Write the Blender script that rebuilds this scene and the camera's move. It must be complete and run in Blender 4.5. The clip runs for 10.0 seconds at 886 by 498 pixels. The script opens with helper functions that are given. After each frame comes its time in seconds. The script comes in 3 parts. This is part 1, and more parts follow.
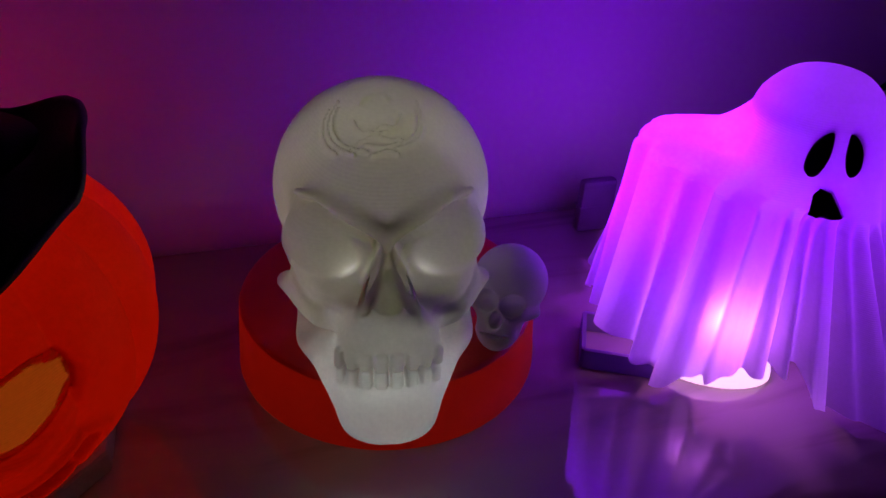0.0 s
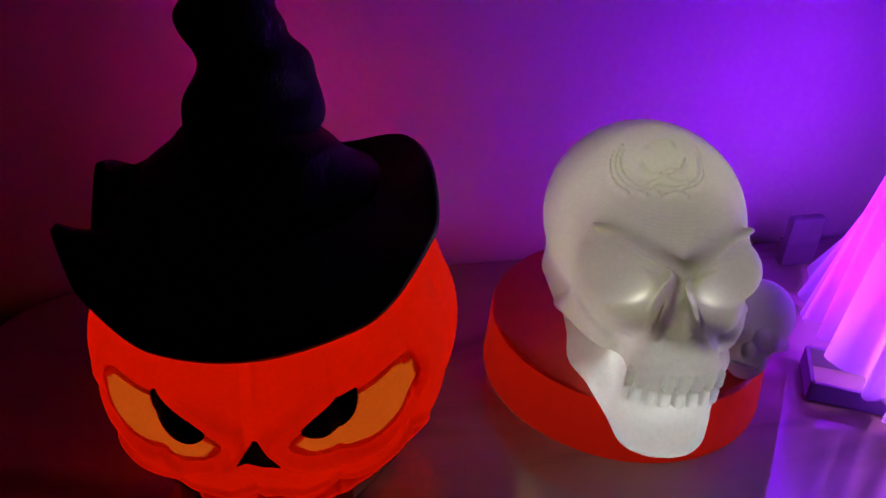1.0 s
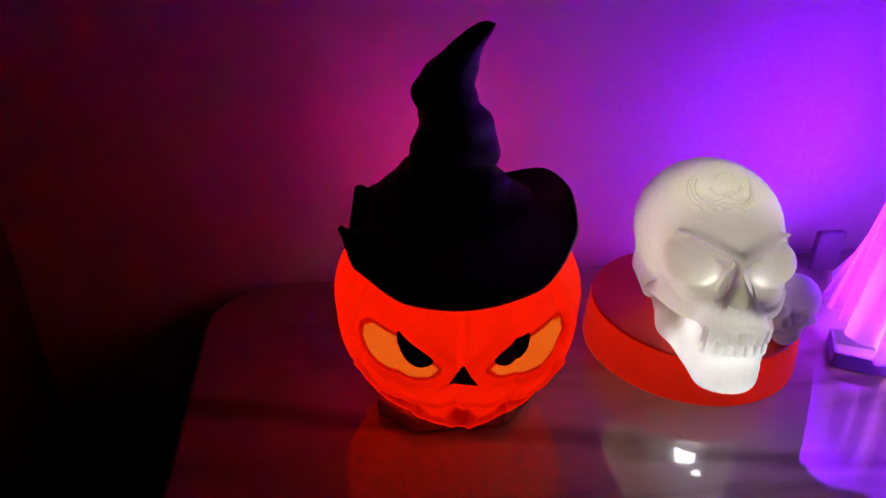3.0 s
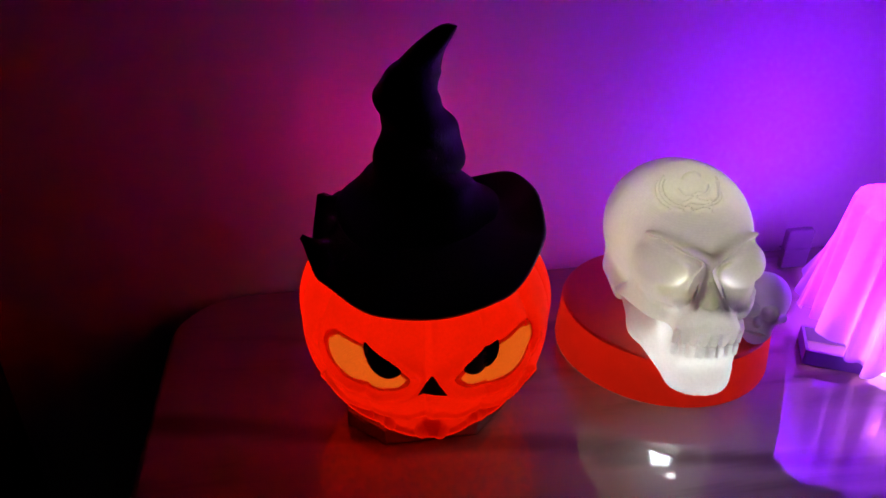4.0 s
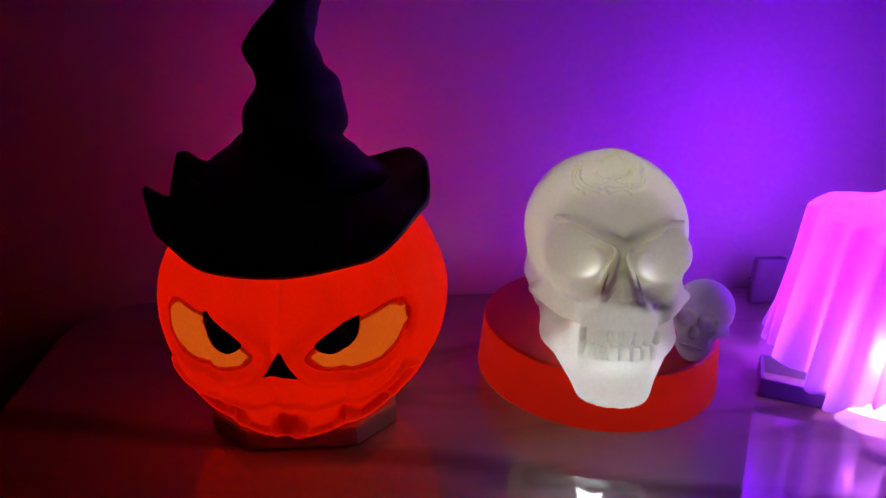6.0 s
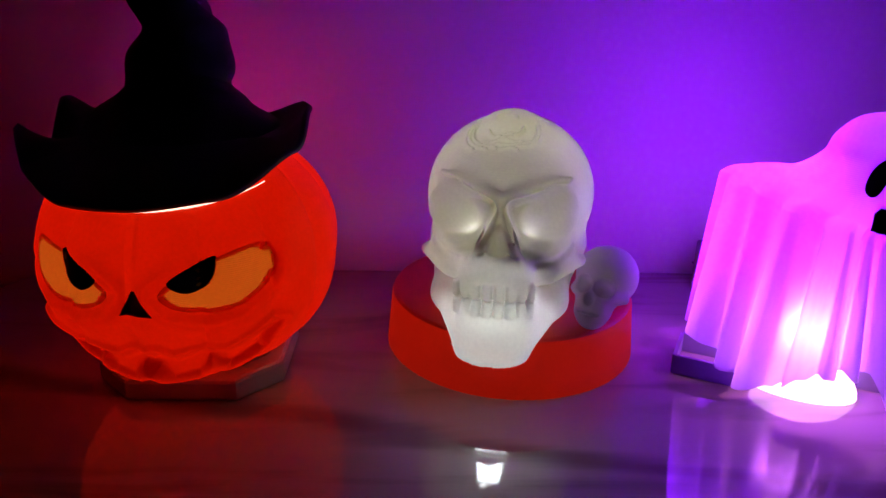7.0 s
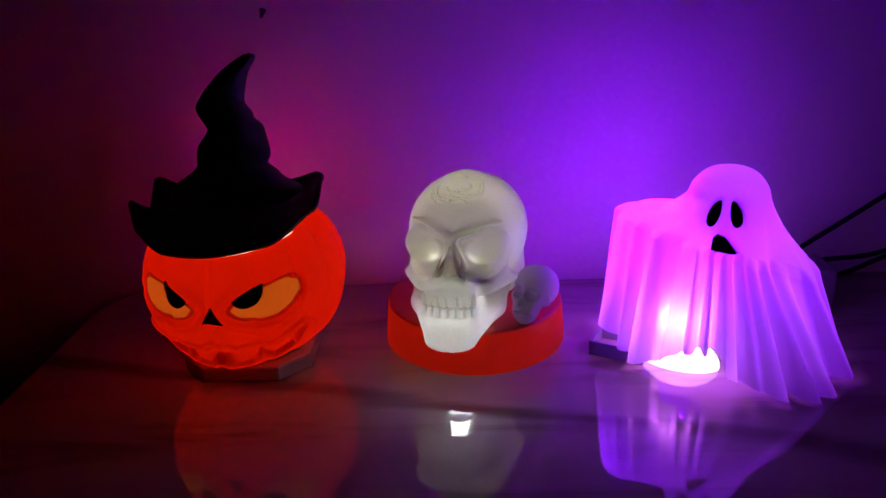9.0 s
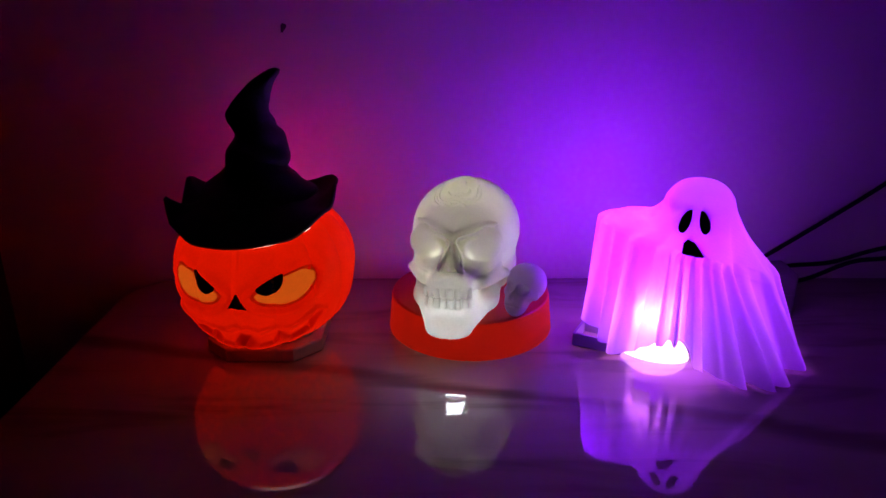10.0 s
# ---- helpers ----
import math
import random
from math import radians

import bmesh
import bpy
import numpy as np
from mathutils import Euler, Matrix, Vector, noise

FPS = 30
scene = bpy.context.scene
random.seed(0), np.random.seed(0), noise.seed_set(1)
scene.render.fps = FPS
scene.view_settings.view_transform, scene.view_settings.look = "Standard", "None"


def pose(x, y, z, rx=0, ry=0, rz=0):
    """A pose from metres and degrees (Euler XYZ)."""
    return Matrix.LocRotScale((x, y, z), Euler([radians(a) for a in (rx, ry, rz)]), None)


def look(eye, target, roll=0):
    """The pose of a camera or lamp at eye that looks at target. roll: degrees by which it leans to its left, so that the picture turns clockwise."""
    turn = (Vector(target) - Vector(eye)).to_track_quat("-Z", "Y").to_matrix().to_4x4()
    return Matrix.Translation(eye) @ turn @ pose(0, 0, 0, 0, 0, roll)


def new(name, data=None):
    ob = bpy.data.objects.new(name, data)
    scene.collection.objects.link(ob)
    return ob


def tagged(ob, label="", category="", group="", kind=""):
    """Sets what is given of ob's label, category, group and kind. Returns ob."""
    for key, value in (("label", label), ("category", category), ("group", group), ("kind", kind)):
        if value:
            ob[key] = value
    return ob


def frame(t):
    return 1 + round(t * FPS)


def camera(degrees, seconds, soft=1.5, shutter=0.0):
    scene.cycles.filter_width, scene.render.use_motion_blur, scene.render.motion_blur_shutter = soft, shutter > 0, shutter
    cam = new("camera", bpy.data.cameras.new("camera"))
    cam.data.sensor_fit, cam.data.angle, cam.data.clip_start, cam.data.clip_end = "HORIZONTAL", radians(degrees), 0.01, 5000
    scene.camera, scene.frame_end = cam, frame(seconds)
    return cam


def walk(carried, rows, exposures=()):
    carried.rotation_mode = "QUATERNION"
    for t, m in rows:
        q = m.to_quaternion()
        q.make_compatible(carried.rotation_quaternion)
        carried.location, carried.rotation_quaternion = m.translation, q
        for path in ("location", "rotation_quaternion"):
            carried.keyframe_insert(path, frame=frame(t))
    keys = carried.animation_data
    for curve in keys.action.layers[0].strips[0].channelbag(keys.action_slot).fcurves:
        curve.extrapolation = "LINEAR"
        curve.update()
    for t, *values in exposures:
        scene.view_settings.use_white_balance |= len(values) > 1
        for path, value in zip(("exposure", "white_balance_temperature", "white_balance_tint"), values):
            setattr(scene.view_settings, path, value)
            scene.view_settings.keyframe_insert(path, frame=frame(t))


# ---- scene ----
cam = camera(62.5, 10.0)
PATH = [
    (0, (-0.055, -0.235, 0.274), (0.474, 1.359, -0.813), 3.0),
    (0.5, (-0.098, -0.234, 0.282), (0.322, 1.396, -0.799), 2.8),
    (1, (-0.148, -0.242, 0.297), (0.144, 1.425, -0.77), 1.5),
    (1.5, (-0.197, -0.258, 0.315), (0.014, 1.437, -0.725), 0.8),
    (2, (-0.221, -0.284, 0.328), (-0.072, 1.418, -0.712), -0.0),
    (2.5, (-0.239, -0.334, 0.342), (-0.038, 1.392, -0.649), 0.5),
    (3, (-0.24, -0.37, 0.359), (-0.013, 1.347, -0.64), 0.6),
    (4.5, (-0.22, -0.359, 0.352), (0.085, 1.355, -0.631), 0.2),
    (5, (-0.201, -0.36, 0.325), (0.067, 1.377, -0.63), -0.2),
    (6.3, (-0.108, -0.357, 0.257), (0.051, 1.5, -0.471), 1.7),
    (6.5, (-0.087, -0.358, 0.249), (0.026, 1.5, -0.483), 1.5),
    (7, (-0.045, -0.369, 0.233), (0.03, 1.502, -0.468), 1.4),
    (7.5, (-0.008, -0.394, 0.237), (0.01, 1.47, -0.486), 0.3),
    (8, (0.007, -0.434, 0.253), (-0.02, 1.431, -0.468), -0.9),
    (8.5, (0.001, -0.497, 0.29), (-0.051, 1.377, -0.407), -1.8),
    (9, (0.0, -0.535, 0.315), (-0.025, 1.337, -0.388), -1.7),
    (9.5, (0.003, -0.577, 0.329), (-0.002, 1.301, -0.359), -0.9),
    (10, (-0.006, -0.601, 0.337), (-0.012, 1.272, -0.364), -0.1),
]

EXPOSURES = [(0.0, -1.15), (0.5, -0.55), (1.0, -0.1), (2.5, 0.75), (5.0, 0.4), (7.5, 0.0), (8.5, -0.03), (9.5, 0.1), (10.0, 0.2)]
walk(cam, [(t, look(eye, target, roll)) for t, eye, target, roll in PATH], EXPOSURES)

# ---- light ----
world = bpy.data.worlds.new("night_room")
scene.world = world
world.use_nodes = True
world.node_tree.nodes["Background"].inputs[0].default_value = (0.05, 0.03, 0.10, 1)
world.node_tree.nodes["Background"].inputs[1].default_value = 0.02


def led(name, place, watts, colour, size=0.004):
    lamp = bpy.data.lights.new(name, "POINT")
    lamp.energy, lamp.color, lamp.shadow_soft_size = watts, colour, size
    ob = new(name, lamp)
    ob.location = place
    return ob


led("pumpkin_bulb", (-0.176, 0.040, 0.082), 0.096, (1.0, 0.46, 0.18), 0.012)
# added lamp: makes the magenta glow on the wall behind the hat
led("pumpkin_wall_fill", (-0.180, 0.101, 0.118), 0.100, (1.0, 0.02, 0.80), 0.008)
led("ghost_bulb", (0.184, 0.008, 0.047), 0.15, (0.88, 0.26, 1.0), 0.004)
led("ghost_upper_bulb", (0.203, 0.043, 0.085), 0.37, (0.320, 0.008, 1.0), 0.012)
# added fill inside the red base, there to brighten its side
led("base_fill", (0.0195, 0.081, 0.018), 0.075, (1.0, 0.75, 0.6), 0.012)
# added fill within the small skull, lifting its dull white
led("small_skull_fill", (0.071, 0.031, 0.066), 0.0009, (0.92, 0.76, 1.0), 0.004)


def forward_led(name, place, target, watts, colour, degrees):
    lamp = bpy.data.lights.new(name, "SPOT")
    lamp.energy, lamp.color, lamp.shadow_soft_size = watts, colour, 0.016
    lamp.spot_size, lamp.spot_blend = radians(degrees), 0.9
    ob = new(name, lamp)
    ob.matrix_world = look(place, target)


# added spot inside the ghost, aimed back to brighten the violet wall
forward_led("ghost_wall_fill", (0.206, 0.044, 0.098), (0.040, 0.210, 0.190), 3.3, (0.250, 0.003, 1.0), 172)
forward_led("skull_bulb", (0.0175, 0.090, 0.110), (0.000, 0.000, 0.114), 0.112, (0.98, 1.0, 0.56), 180)
led("eye_bulb", (-0.0145, 0.0098, 0.1060), 0.0017, (1.0, 0.99, 0.92), 0.004)
led("eye_bulb", (0.0178, 0.0034, 0.1060), 0.0012, (1.0, 0.99, 0.92), 0.003)
led("mouth_bulb", (0.0005, -0.0010, 0.0790), 0.0112, (0.97, 0.97, 0.95), 0.003)
led("jaw_bulb", (-0.0030, -0.0130, 0.0520), 0.0026, (0.96, 0.97, 1.0), 0.003)


# ---- materials ----
def material(name, colour, rough=0.5, metal=0.0, spec=0.5, grain=0.0, scale=60.0, bump=0.0, bump_scale=400.0, coat=0.0):
    m = bpy.data.materials.new(name)
    m.use_nodes = True
    nt = m.node_tree
    b = nt.nodes["Principled BSDF"]
    b.inputs["Base Color"].default_value = (*colour, 1)
    b.inputs["Roughness"].default_value = rough
    b.inputs["Metallic"].default_value = metal
    b.inputs["Specular IOR Level"].default_value = spec
    b.inputs["Coat Weight"].default_value = coat
    pos = nt.nodes.new("ShaderNodeNewGeometry")
    if grain:
        n = nt.nodes.new("ShaderNodeTexNoise")
        n.inputs["Scale"].default_value, n.inputs["Detail"].default_value = scale, 6
        nt.links.new(pos.outputs["Position"], n.inputs["Vector"])
        ramp = nt.nodes.new("ShaderNodeValToRGB")
        ramp.color_ramp.elements[0].position, ramp.color_ramp.elements[1].position = 0.3, 0.7
        ramp.color_ramp.elements[0].color = (*[c * (1 - grain) for c in colour], 1)
        ramp.color_ramp.elements[1].color = (*[min(1, c * (1 + grain)) for c in colour], 1)
        nt.links.new(n.outputs["Fac"], ramp.inputs["Fac"])
        nt.links.new(ramp.outputs["Color"], b.inputs["Base Color"])
    if bump:
        n2 = nt.nodes.new("ShaderNodeTexNoise")
        n2.inputs["Scale"].default_value, n2.inputs["Detail"].default_value = bump_scale, 4
        nt.links.new(pos.outputs["Position"], n2.inputs["Vector"])
        bp = nt.nodes.new("ShaderNodeBump")
        bp.inputs["Strength"].default_value, bp.inputs["Distance"].default_value = bump, 0.001
        nt.links.new(n2.outputs["Fac"], bp.inputs["Height"])
        nt.links.new(bp.outputs["Normal"], b.inputs["Normal"])
    return m


def shade_plastic(name, colour, through_colour, share=0.6, rough=0.45, layers=1900.0, strength=0.25, gloss=0.25, grain=0.10):
    """Thin printed plastic that lets the lamp behind it glow through, with fine print layers."""
    m = bpy.data.materials.new(name)
    m.use_nodes = True
    nt = m.node_tree
    b = nt.nodes["Principled BSDF"]
    out = nt.nodes["Material Output"]
    geo = nt.nodes.new("ShaderNodeNewGeometry")
    n = nt.nodes.new("ShaderNodeTexNoise")
    n.inputs["Scale"].default_value, n.inputs["Detail"].default_value = 45, 5
    nt.links.new(geo.outputs["Position"], n.inputs["Vector"])
    mottle = nt.nodes.new("ShaderNodeMapRange")
    mottle.inputs["To Min"].default_value, mottle.inputs["To Max"].default_value = 0.86, 1.10
    nt.links.new(n.outputs["Fac"], mottle.inputs["Value"])
    fine = nt.nodes.new("ShaderNodeTexNoise")
    fine.inputs["Scale"].default_value, fine.inputs["Detail"].default_value = 520, 3
    nt.links.new(geo.outputs["Position"], fine.inputs["Vector"])
    speckle = nt.nodes.new("ShaderNodeMapRange")
    speckle.inputs["To Min"].default_value, speckle.inputs["To Max"].default_value = 1 - grain, 1 + grain
    nt.links.new(fine.outputs["Fac"], speckle.inputs["Value"])
    both = nt.nodes.new("ShaderNodeMath")
    both.operation = "MULTIPLY"
    nt.links.new(mottle.outputs["Result"], both.inputs[0])
    nt.links.new(speckle.outputs["Result"], both.inputs[1])
    tint = nt.nodes.new("ShaderNodeVectorMath")
    tint.operation = "SCALE"
    tint.inputs[0].default_value = through_colour
    nt.links.new(both.outputs[0], tint.inputs["Scale"])
    wave = nt.nodes.new("ShaderNodeTexWave")
    wave.bands_direction = "Z"
    wave.inputs["Scale"].default_value = layers / 6.28
    wave.inputs["Distortion"].default_value = 0.6
    nt.links.new(geo.outputs["Position"], wave.inputs["Vector"])
    bp = nt.nodes.new("ShaderNodeBump")
    bp.inputs["Strength"].default_value, bp.inputs["Distance"].default_value = strength, 0.0002
    nt.links.new(wave.outputs["Fac"], bp.inputs["Height"])
    b.inputs["Base Color"].default_value = (*colour, 1)
    b.inputs["Roughness"].default_value = rough
    b.inputs["Specular IOR Level"].default_value = gloss
    nt.links.new(bp.outputs["Normal"], b.inputs["Normal"])
    tr = nt.nodes.new("ShaderNodeBsdfTranslucent")
    nt.links.new(tint.outputs["Vector"], tr.inputs["Color"])
    nt.links.new(bp.outputs["Normal"], tr.inputs["Normal"])
    mix = nt.nodes.new("ShaderNodeMixShader")
    mix.inputs[0].default_value = share
    nt.links.new(b.outputs[0], mix.inputs[1])
    nt.links.new(tr.outputs[0], mix.inputs[2])
    nt.links.new(mix.outputs[0], out.inputs["Surface"])
    return m


def glowing(name, colour, strength):
    m = bpy.data.materials.new(name)
    m.use_nodes = True
    b = m.node_tree.nodes["Principled BSDF"]
    b.inputs["Base Color"].default_value = (*colour, 1)
    b.inputs["Emission Color"].default_value = (*colour, 1)
    b.inputs["Emission Strength"].default_value = strength
    return m


def marble():
    m = material("polished_marble", (0.30, 0.25, 0.22), rough=0.10, spec=0.85)
    nt = m.node_tree
    b = nt.nodes["Principled BSDF"]
    geo = nt.nodes.new("ShaderNodeNewGeometry")
    turn = nt.nodes.new("ShaderNodeMapping")
    turn.inputs["Rotation"].default_value = (0, 0, radians(14))
    turn.inputs["Scale"].default_value = (1.4, 9.0, 1.0)
    nt.links.new(geo.outputs["Position"], turn.inputs["Vector"])
    n = nt.nodes.new("ShaderNodeTexNoise")
    n.inputs["Scale"].default_value, n.inputs["Detail"].default_value, n.inputs["Distortion"].default_value = 2.2, 10, 0.8
    nt.links.new(turn.outputs["Vector"], n.inputs["Vector"])
    ramp = nt.nodes.new("ShaderNodeValToRGB")
    e = ramp.color_ramp.elements
    e[0].position, e[0].color = 0.30, (0.17, 0.13, 0.115, 1)
    e[1].position, e[1].color = 0.62, (0.36, 0.30, 0.275, 1)
    vein = ramp.color_ramp.elements.new(0.44)
    vein.color = (0.34, 0.28, 0.25, 1)
    nt.links.new(n.outputs["Fac"], ramp.inputs["Fac"])
    # one long brown vein across the front of the top
    slant = nt.nodes.new("ShaderNodeVectorMath")
    slant.operation = "DOT_PRODUCT"
    slant.inputs[1].default_value = (0.25, 1.0, 0.0)
    nt.links.new(geo.outputs["Position"], slant.inputs[0])
    wander = nt.nodes.new("ShaderNodeMath")
    wander.operation = "MULTIPLY_ADD"
    wander.inputs[1].default_value = 0.05
    nt.links.new(n.outputs["Fac"], wander.inputs[0])
    nt.links.new(slant.outputs["Value"], wander.inputs[2])
    near = nt.nodes.new("ShaderNodeMath")
    off = nt.nodes.new("ShaderNodeMath")
    off.operation = "ADD"
    off.inputs[1].default_value = 0.0425 - 0.025
    nt.links.new(wander.outputs[0], off.inputs[0])
    near.operation = "ABSOLUTE"
    nt.links.new(off.outputs[0], near.inputs[0])
    band = nt.nodes.new("ShaderNodeMapRange")
    band.interpolation_type = "SMOOTHSTEP"
    band.inputs["From Min"].default_value, band.inputs["From Max"].default_value = 0.001, 0.017
    band.inputs["To Min"].default_value, band.inputs["To Max"].default_value = 0.78, 0.0
    nt.links.new(near.outputs[0], band.inputs["Value"])
    veined = nt.nodes.new("ShaderNodeMix")
    veined.data_type = "RGBA"
    nt.links.new(band.outputs["Result"], veined.inputs[0])
    nt.links.new(ramp.outputs["Color"], veined.inputs[6])
    veined.inputs[7].default_value = (0.10, 0.062, 0.05, 1)
    nt.links.new(veined.outputs[2], b.inputs["Base Color"])
    smear = nt.nodes.new("ShaderNodeTexNoise")
    smear.inputs["Scale"].default_value, smear.inputs["Detail"].default_value = 9, 4
    nt.links.new(geo.outputs["Position"], smear.inputs["Vector"])
    rr = nt.nodes.new("ShaderNodeMapRange")
    rr.inputs["To Min"].default_value, rr.inputs["To Max"].default_value = 0.025, 0.075
    nt.links.new(smear.outputs["Fac"], rr.inputs["Value"])
    nt.links.new(rr.outputs["Result"], b.inputs["Roughness"])
    return m


WALL = material("wall_paint", (0.74, 0.70, 0.68), rough=0.75, spec=0.2, grain=0.05, scale=6, bump=0.25, bump_scale=160)
# unseen walls and ceiling: the room's darkness is put into their colour
UNLIT_WALL = material("unlit_wall_paint", (0.35, 0.32, 0.30), rough=0.8, spec=0.2, grain=0.06, scale=4)
FLOOR = material("dark_floor_tile", (0.07, 0.055, 0.05), rough=0.35, grain=0.3, scale=12)
MARBLE = marble()
CABINET = material("dark_wood", (0.09, 0.04, 0.035), rough=0.5, grain=0.35, scale=30, bump=0.2)
ORANGE = shade_plastic("orange_shade_plastic", (0.75, 0.07, 0.008), (1.0, 0.040, 0.0020), share=0.75)
# dimmed copy of the orange, made up to send less red backwards
ORANGE_BACK = shade_plastic("dimmed_orange_plastic", (0.70, 0.06, 0.008), (0.62, 0.022, 0.0012), share=0.45)
EYE_TAN = shade_plastic("cream_eye_plastic", (0.60, 0.34, 0.06), (0.85, 0.46, 0.030), share=0.78, strength=0.5)
PINK_SHADE = shade_plastic("pink_shade_plastic", (0.75, 0.07, 0.30), (1.0, 0.03, 0.55), share=0.75)
BLACK_INK = material("black_plastic", (0.006, 0.006, 0.006), rough=0.5, spec=0.25)
HAT_BLACK = material("black_matte_print", (0.012, 0.010, 0.014), rough=0.52, spec=0.50, grain=0.3, scale=80, bump=0.5, bump_scale=700)
GREY_BASE = material("grey_base_plastic", (0.42, 0.36, 0.38), rough=0.55, grain=0.08, scale=70, bump=0.3, bump_scale=500)
BONE = shade_plastic("frosted_white_plastic", (0.70, 0.70, 0.66), (0.78, 0.78, 0.70), share=0.62, rough=0.38, strength=0.12, grain=0.13)
BONE_SOLID = shade_plastic("dull_white_plastic", (0.70, 0.65, 0.68), (0.62, 0.58, 0.62), share=0.35, rough=0.5)
RED_SIDE = shade_plastic("red_shade_plastic", (0.70, 0.022, 0.012), (0.9, 0.035, 0.012), share=0.5, rough=0.42, layers=2400)
RED_BASE = material("red_plastic", (0.62, 0.022, 0.014), rough=0.42, spec=0.4, grain=0.08, scale=25, bump=0.2, bump_scale=900)
SHEET = shade_plastic("white_sheet_plastic", (0.80, 0.74, 0.82), (0.74, 0.56, 0.92), share=0.6, rough=0.5)
PEDESTAL_SIDE = shade_plastic("grey_pedestal_plastic", (0.46, 0.36, 0.52), (0.24, 0.08, 0.42), share=0.55)
RUBBER = material("black_cable_rubber", (0.012, 0.012, 0.014), rough=0.45, spec=0.4, grain=0.2)
ADAPTER = material("grey_adapter_plastic", (0.20, 0.18, 0.21), rough=0.5, grain=0.06, scale=80, bump=0.15)
LED_WHITE = glowing("lit_led_window", (0.86, 0.95, 1.0), 15.0)
LED_PINK = glowing("lit_pink_bulb", (1.0, 0.62, 0.95), 2.5)
GAP_LIGHT = glowing("gap_glow", (1.0, 0.66, 0.50), 1.7)
STAIN = material("dark_chip", (0.03, 0.02, 0.03), rough=0.9, grain=0.3)


# ---- building helpers ----
def smooth(me):
    me.polygons.foreach_set("use_smooth", [True] * len(me.polygons))
    return me


def part(name, bm, mat, parent=None, label="", soft=True):
    me = bpy.data.meshes.new(name)
    bm.to_mesh(me)
    bm.free()
    me.materials.append(mat)
    if soft:
        smooth(me)
    ob = new(name, me)
    if parent:
        ob.parent = parent
    if label:
        tagged(ob, label)
    return ob


def meshed(name, verts, faces, mat, parent=None, label="", soft=True):
    me = bpy.data.meshes.new(name)
    me.from_pydata([tuple(v) for v in verts], [], [tuple(f) for f in faces])
    me.validate()
    me.materials.append(mat)
    if soft:
        smooth(me)
    ob = new(name, me)
    if parent:
        ob.parent = parent
    if label:
        tagged(ob, label)
    return ob


def box(lo, hi, bevel=0.0, segments=2):
    bm = bmesh.new()
    bmesh.ops.create_cube(bm, size=1)
    for v in bm.verts:
        v.co = Vector([lo[i] + (v.co[i] + 0.5) * (hi[i] - lo[i]) for i in range(3)])
    if bevel:
        bmesh.ops.bevel(bm, geom=bm.edges[:], offset=bevel, segments=segments, affect="EDGES", profile=0.5)
    return bm


def prism(outline, z0, z1, bevel=0.0, segments=3):
    bm = bmesh.new()
    low = [bm.verts.new((x, y, z0)) for x, y in outline]
    high = [bm.verts.new((x, y, z1)) for x, y in outline]
    n = len(outline)
    bm.faces.new(low[::-1])
    bm.faces.new(high)
    for i in range(n):
        bm.faces.new((low[i], low[(i + 1) % n], high[(i + 1) % n], high[i]))
    bmesh.ops.recalc_face_normals(bm, faces=bm.faces[:])
    if bevel:
        edges = [e for e in bm.edges if abs(e.verts[0].co.z - e.verts[1].co.z) < 1e-6]
        bmesh.ops.bevel(bm, geom=edges, offset=bevel, segments=segments, affect="EDGES", profile=0.5)
    return bm


def tube(points, radius, sides=10, steps=8):
    """A round cable through the points."""
    pts = [Vector(p) for p in points]
    ext = [2 * pts[0] - pts[1]] + pts + [2 * pts[-1] - pts[-2]]
    line = []
    for i in range(1, len(ext) - 2):
        for k in range(steps):
            t = k / steps
            a, b, c, d = ext[i - 1:i + 3]
            line.append(0.5 * (2 * b + (c - a) * t + (2 * a - 5 * b + 4 * c - d) * t * t + (3 * b - a - 3 * c + d) * t ** 3))
    line.append(pts[-1])
    bm = bmesh.new()
    rings = []
    for i, p in enumerate(line):
        way = (line[min(i + 1, len(line) - 1)] - line[max(i - 1, 0)]).normalized()
        side = way.cross(Vector((0, 0, 1)))
        side = side.normalized() if side.length > 1e-4 else Vector((1, 0, 0))
        up = side.cross(way)
        rings.append([bm.verts.new(p + radius * (math.cos(6.2832 * k / sides) * side + math.sin(6.2832 * k / sides) * up)) for k in range(sides)])
    for a, b in zip(rings, rings[1:]):
        for k in range(sides):
            bm.faces.new((a[k], a[(k + 1) % sides], b[(k + 1) % sides], b[k]))
    bm.faces.new(rings[0][::-1])
    bm.faces.new(rings[-1])
    return bm


# solid forms as distance fields, turned into a mesh of quads
def ellipsoid(p, c, r):
    q = (p - np.array(c)) / np.array(r)
    k0 = np.linalg.norm(q, axis=-1)
    k1 = np.linalg.norm(q / np.array(r), axis=-1) + 1e-9
    return k0 * (k0 - 1) / k1


def capsule(p, a, b, ra, rb):
    a, b = np.array(a), np.array(b)
    ab = b - a
    h = np.clip(((p - a) @ ab) / (ab @ ab), 0, 1)
    return np.linalg.norm(p - a - h[..., None] * ab, axis=-1) - (ra + (rb - ra) * h)


def join(a, b, k):
    h = np.clip(0.5 + 0.5 * (b - a) / k, 0, 1)
    return b + (a - b) * h - k * h * (1 - h)


def cut(a, b, k):
    return -join(-a, b, k)


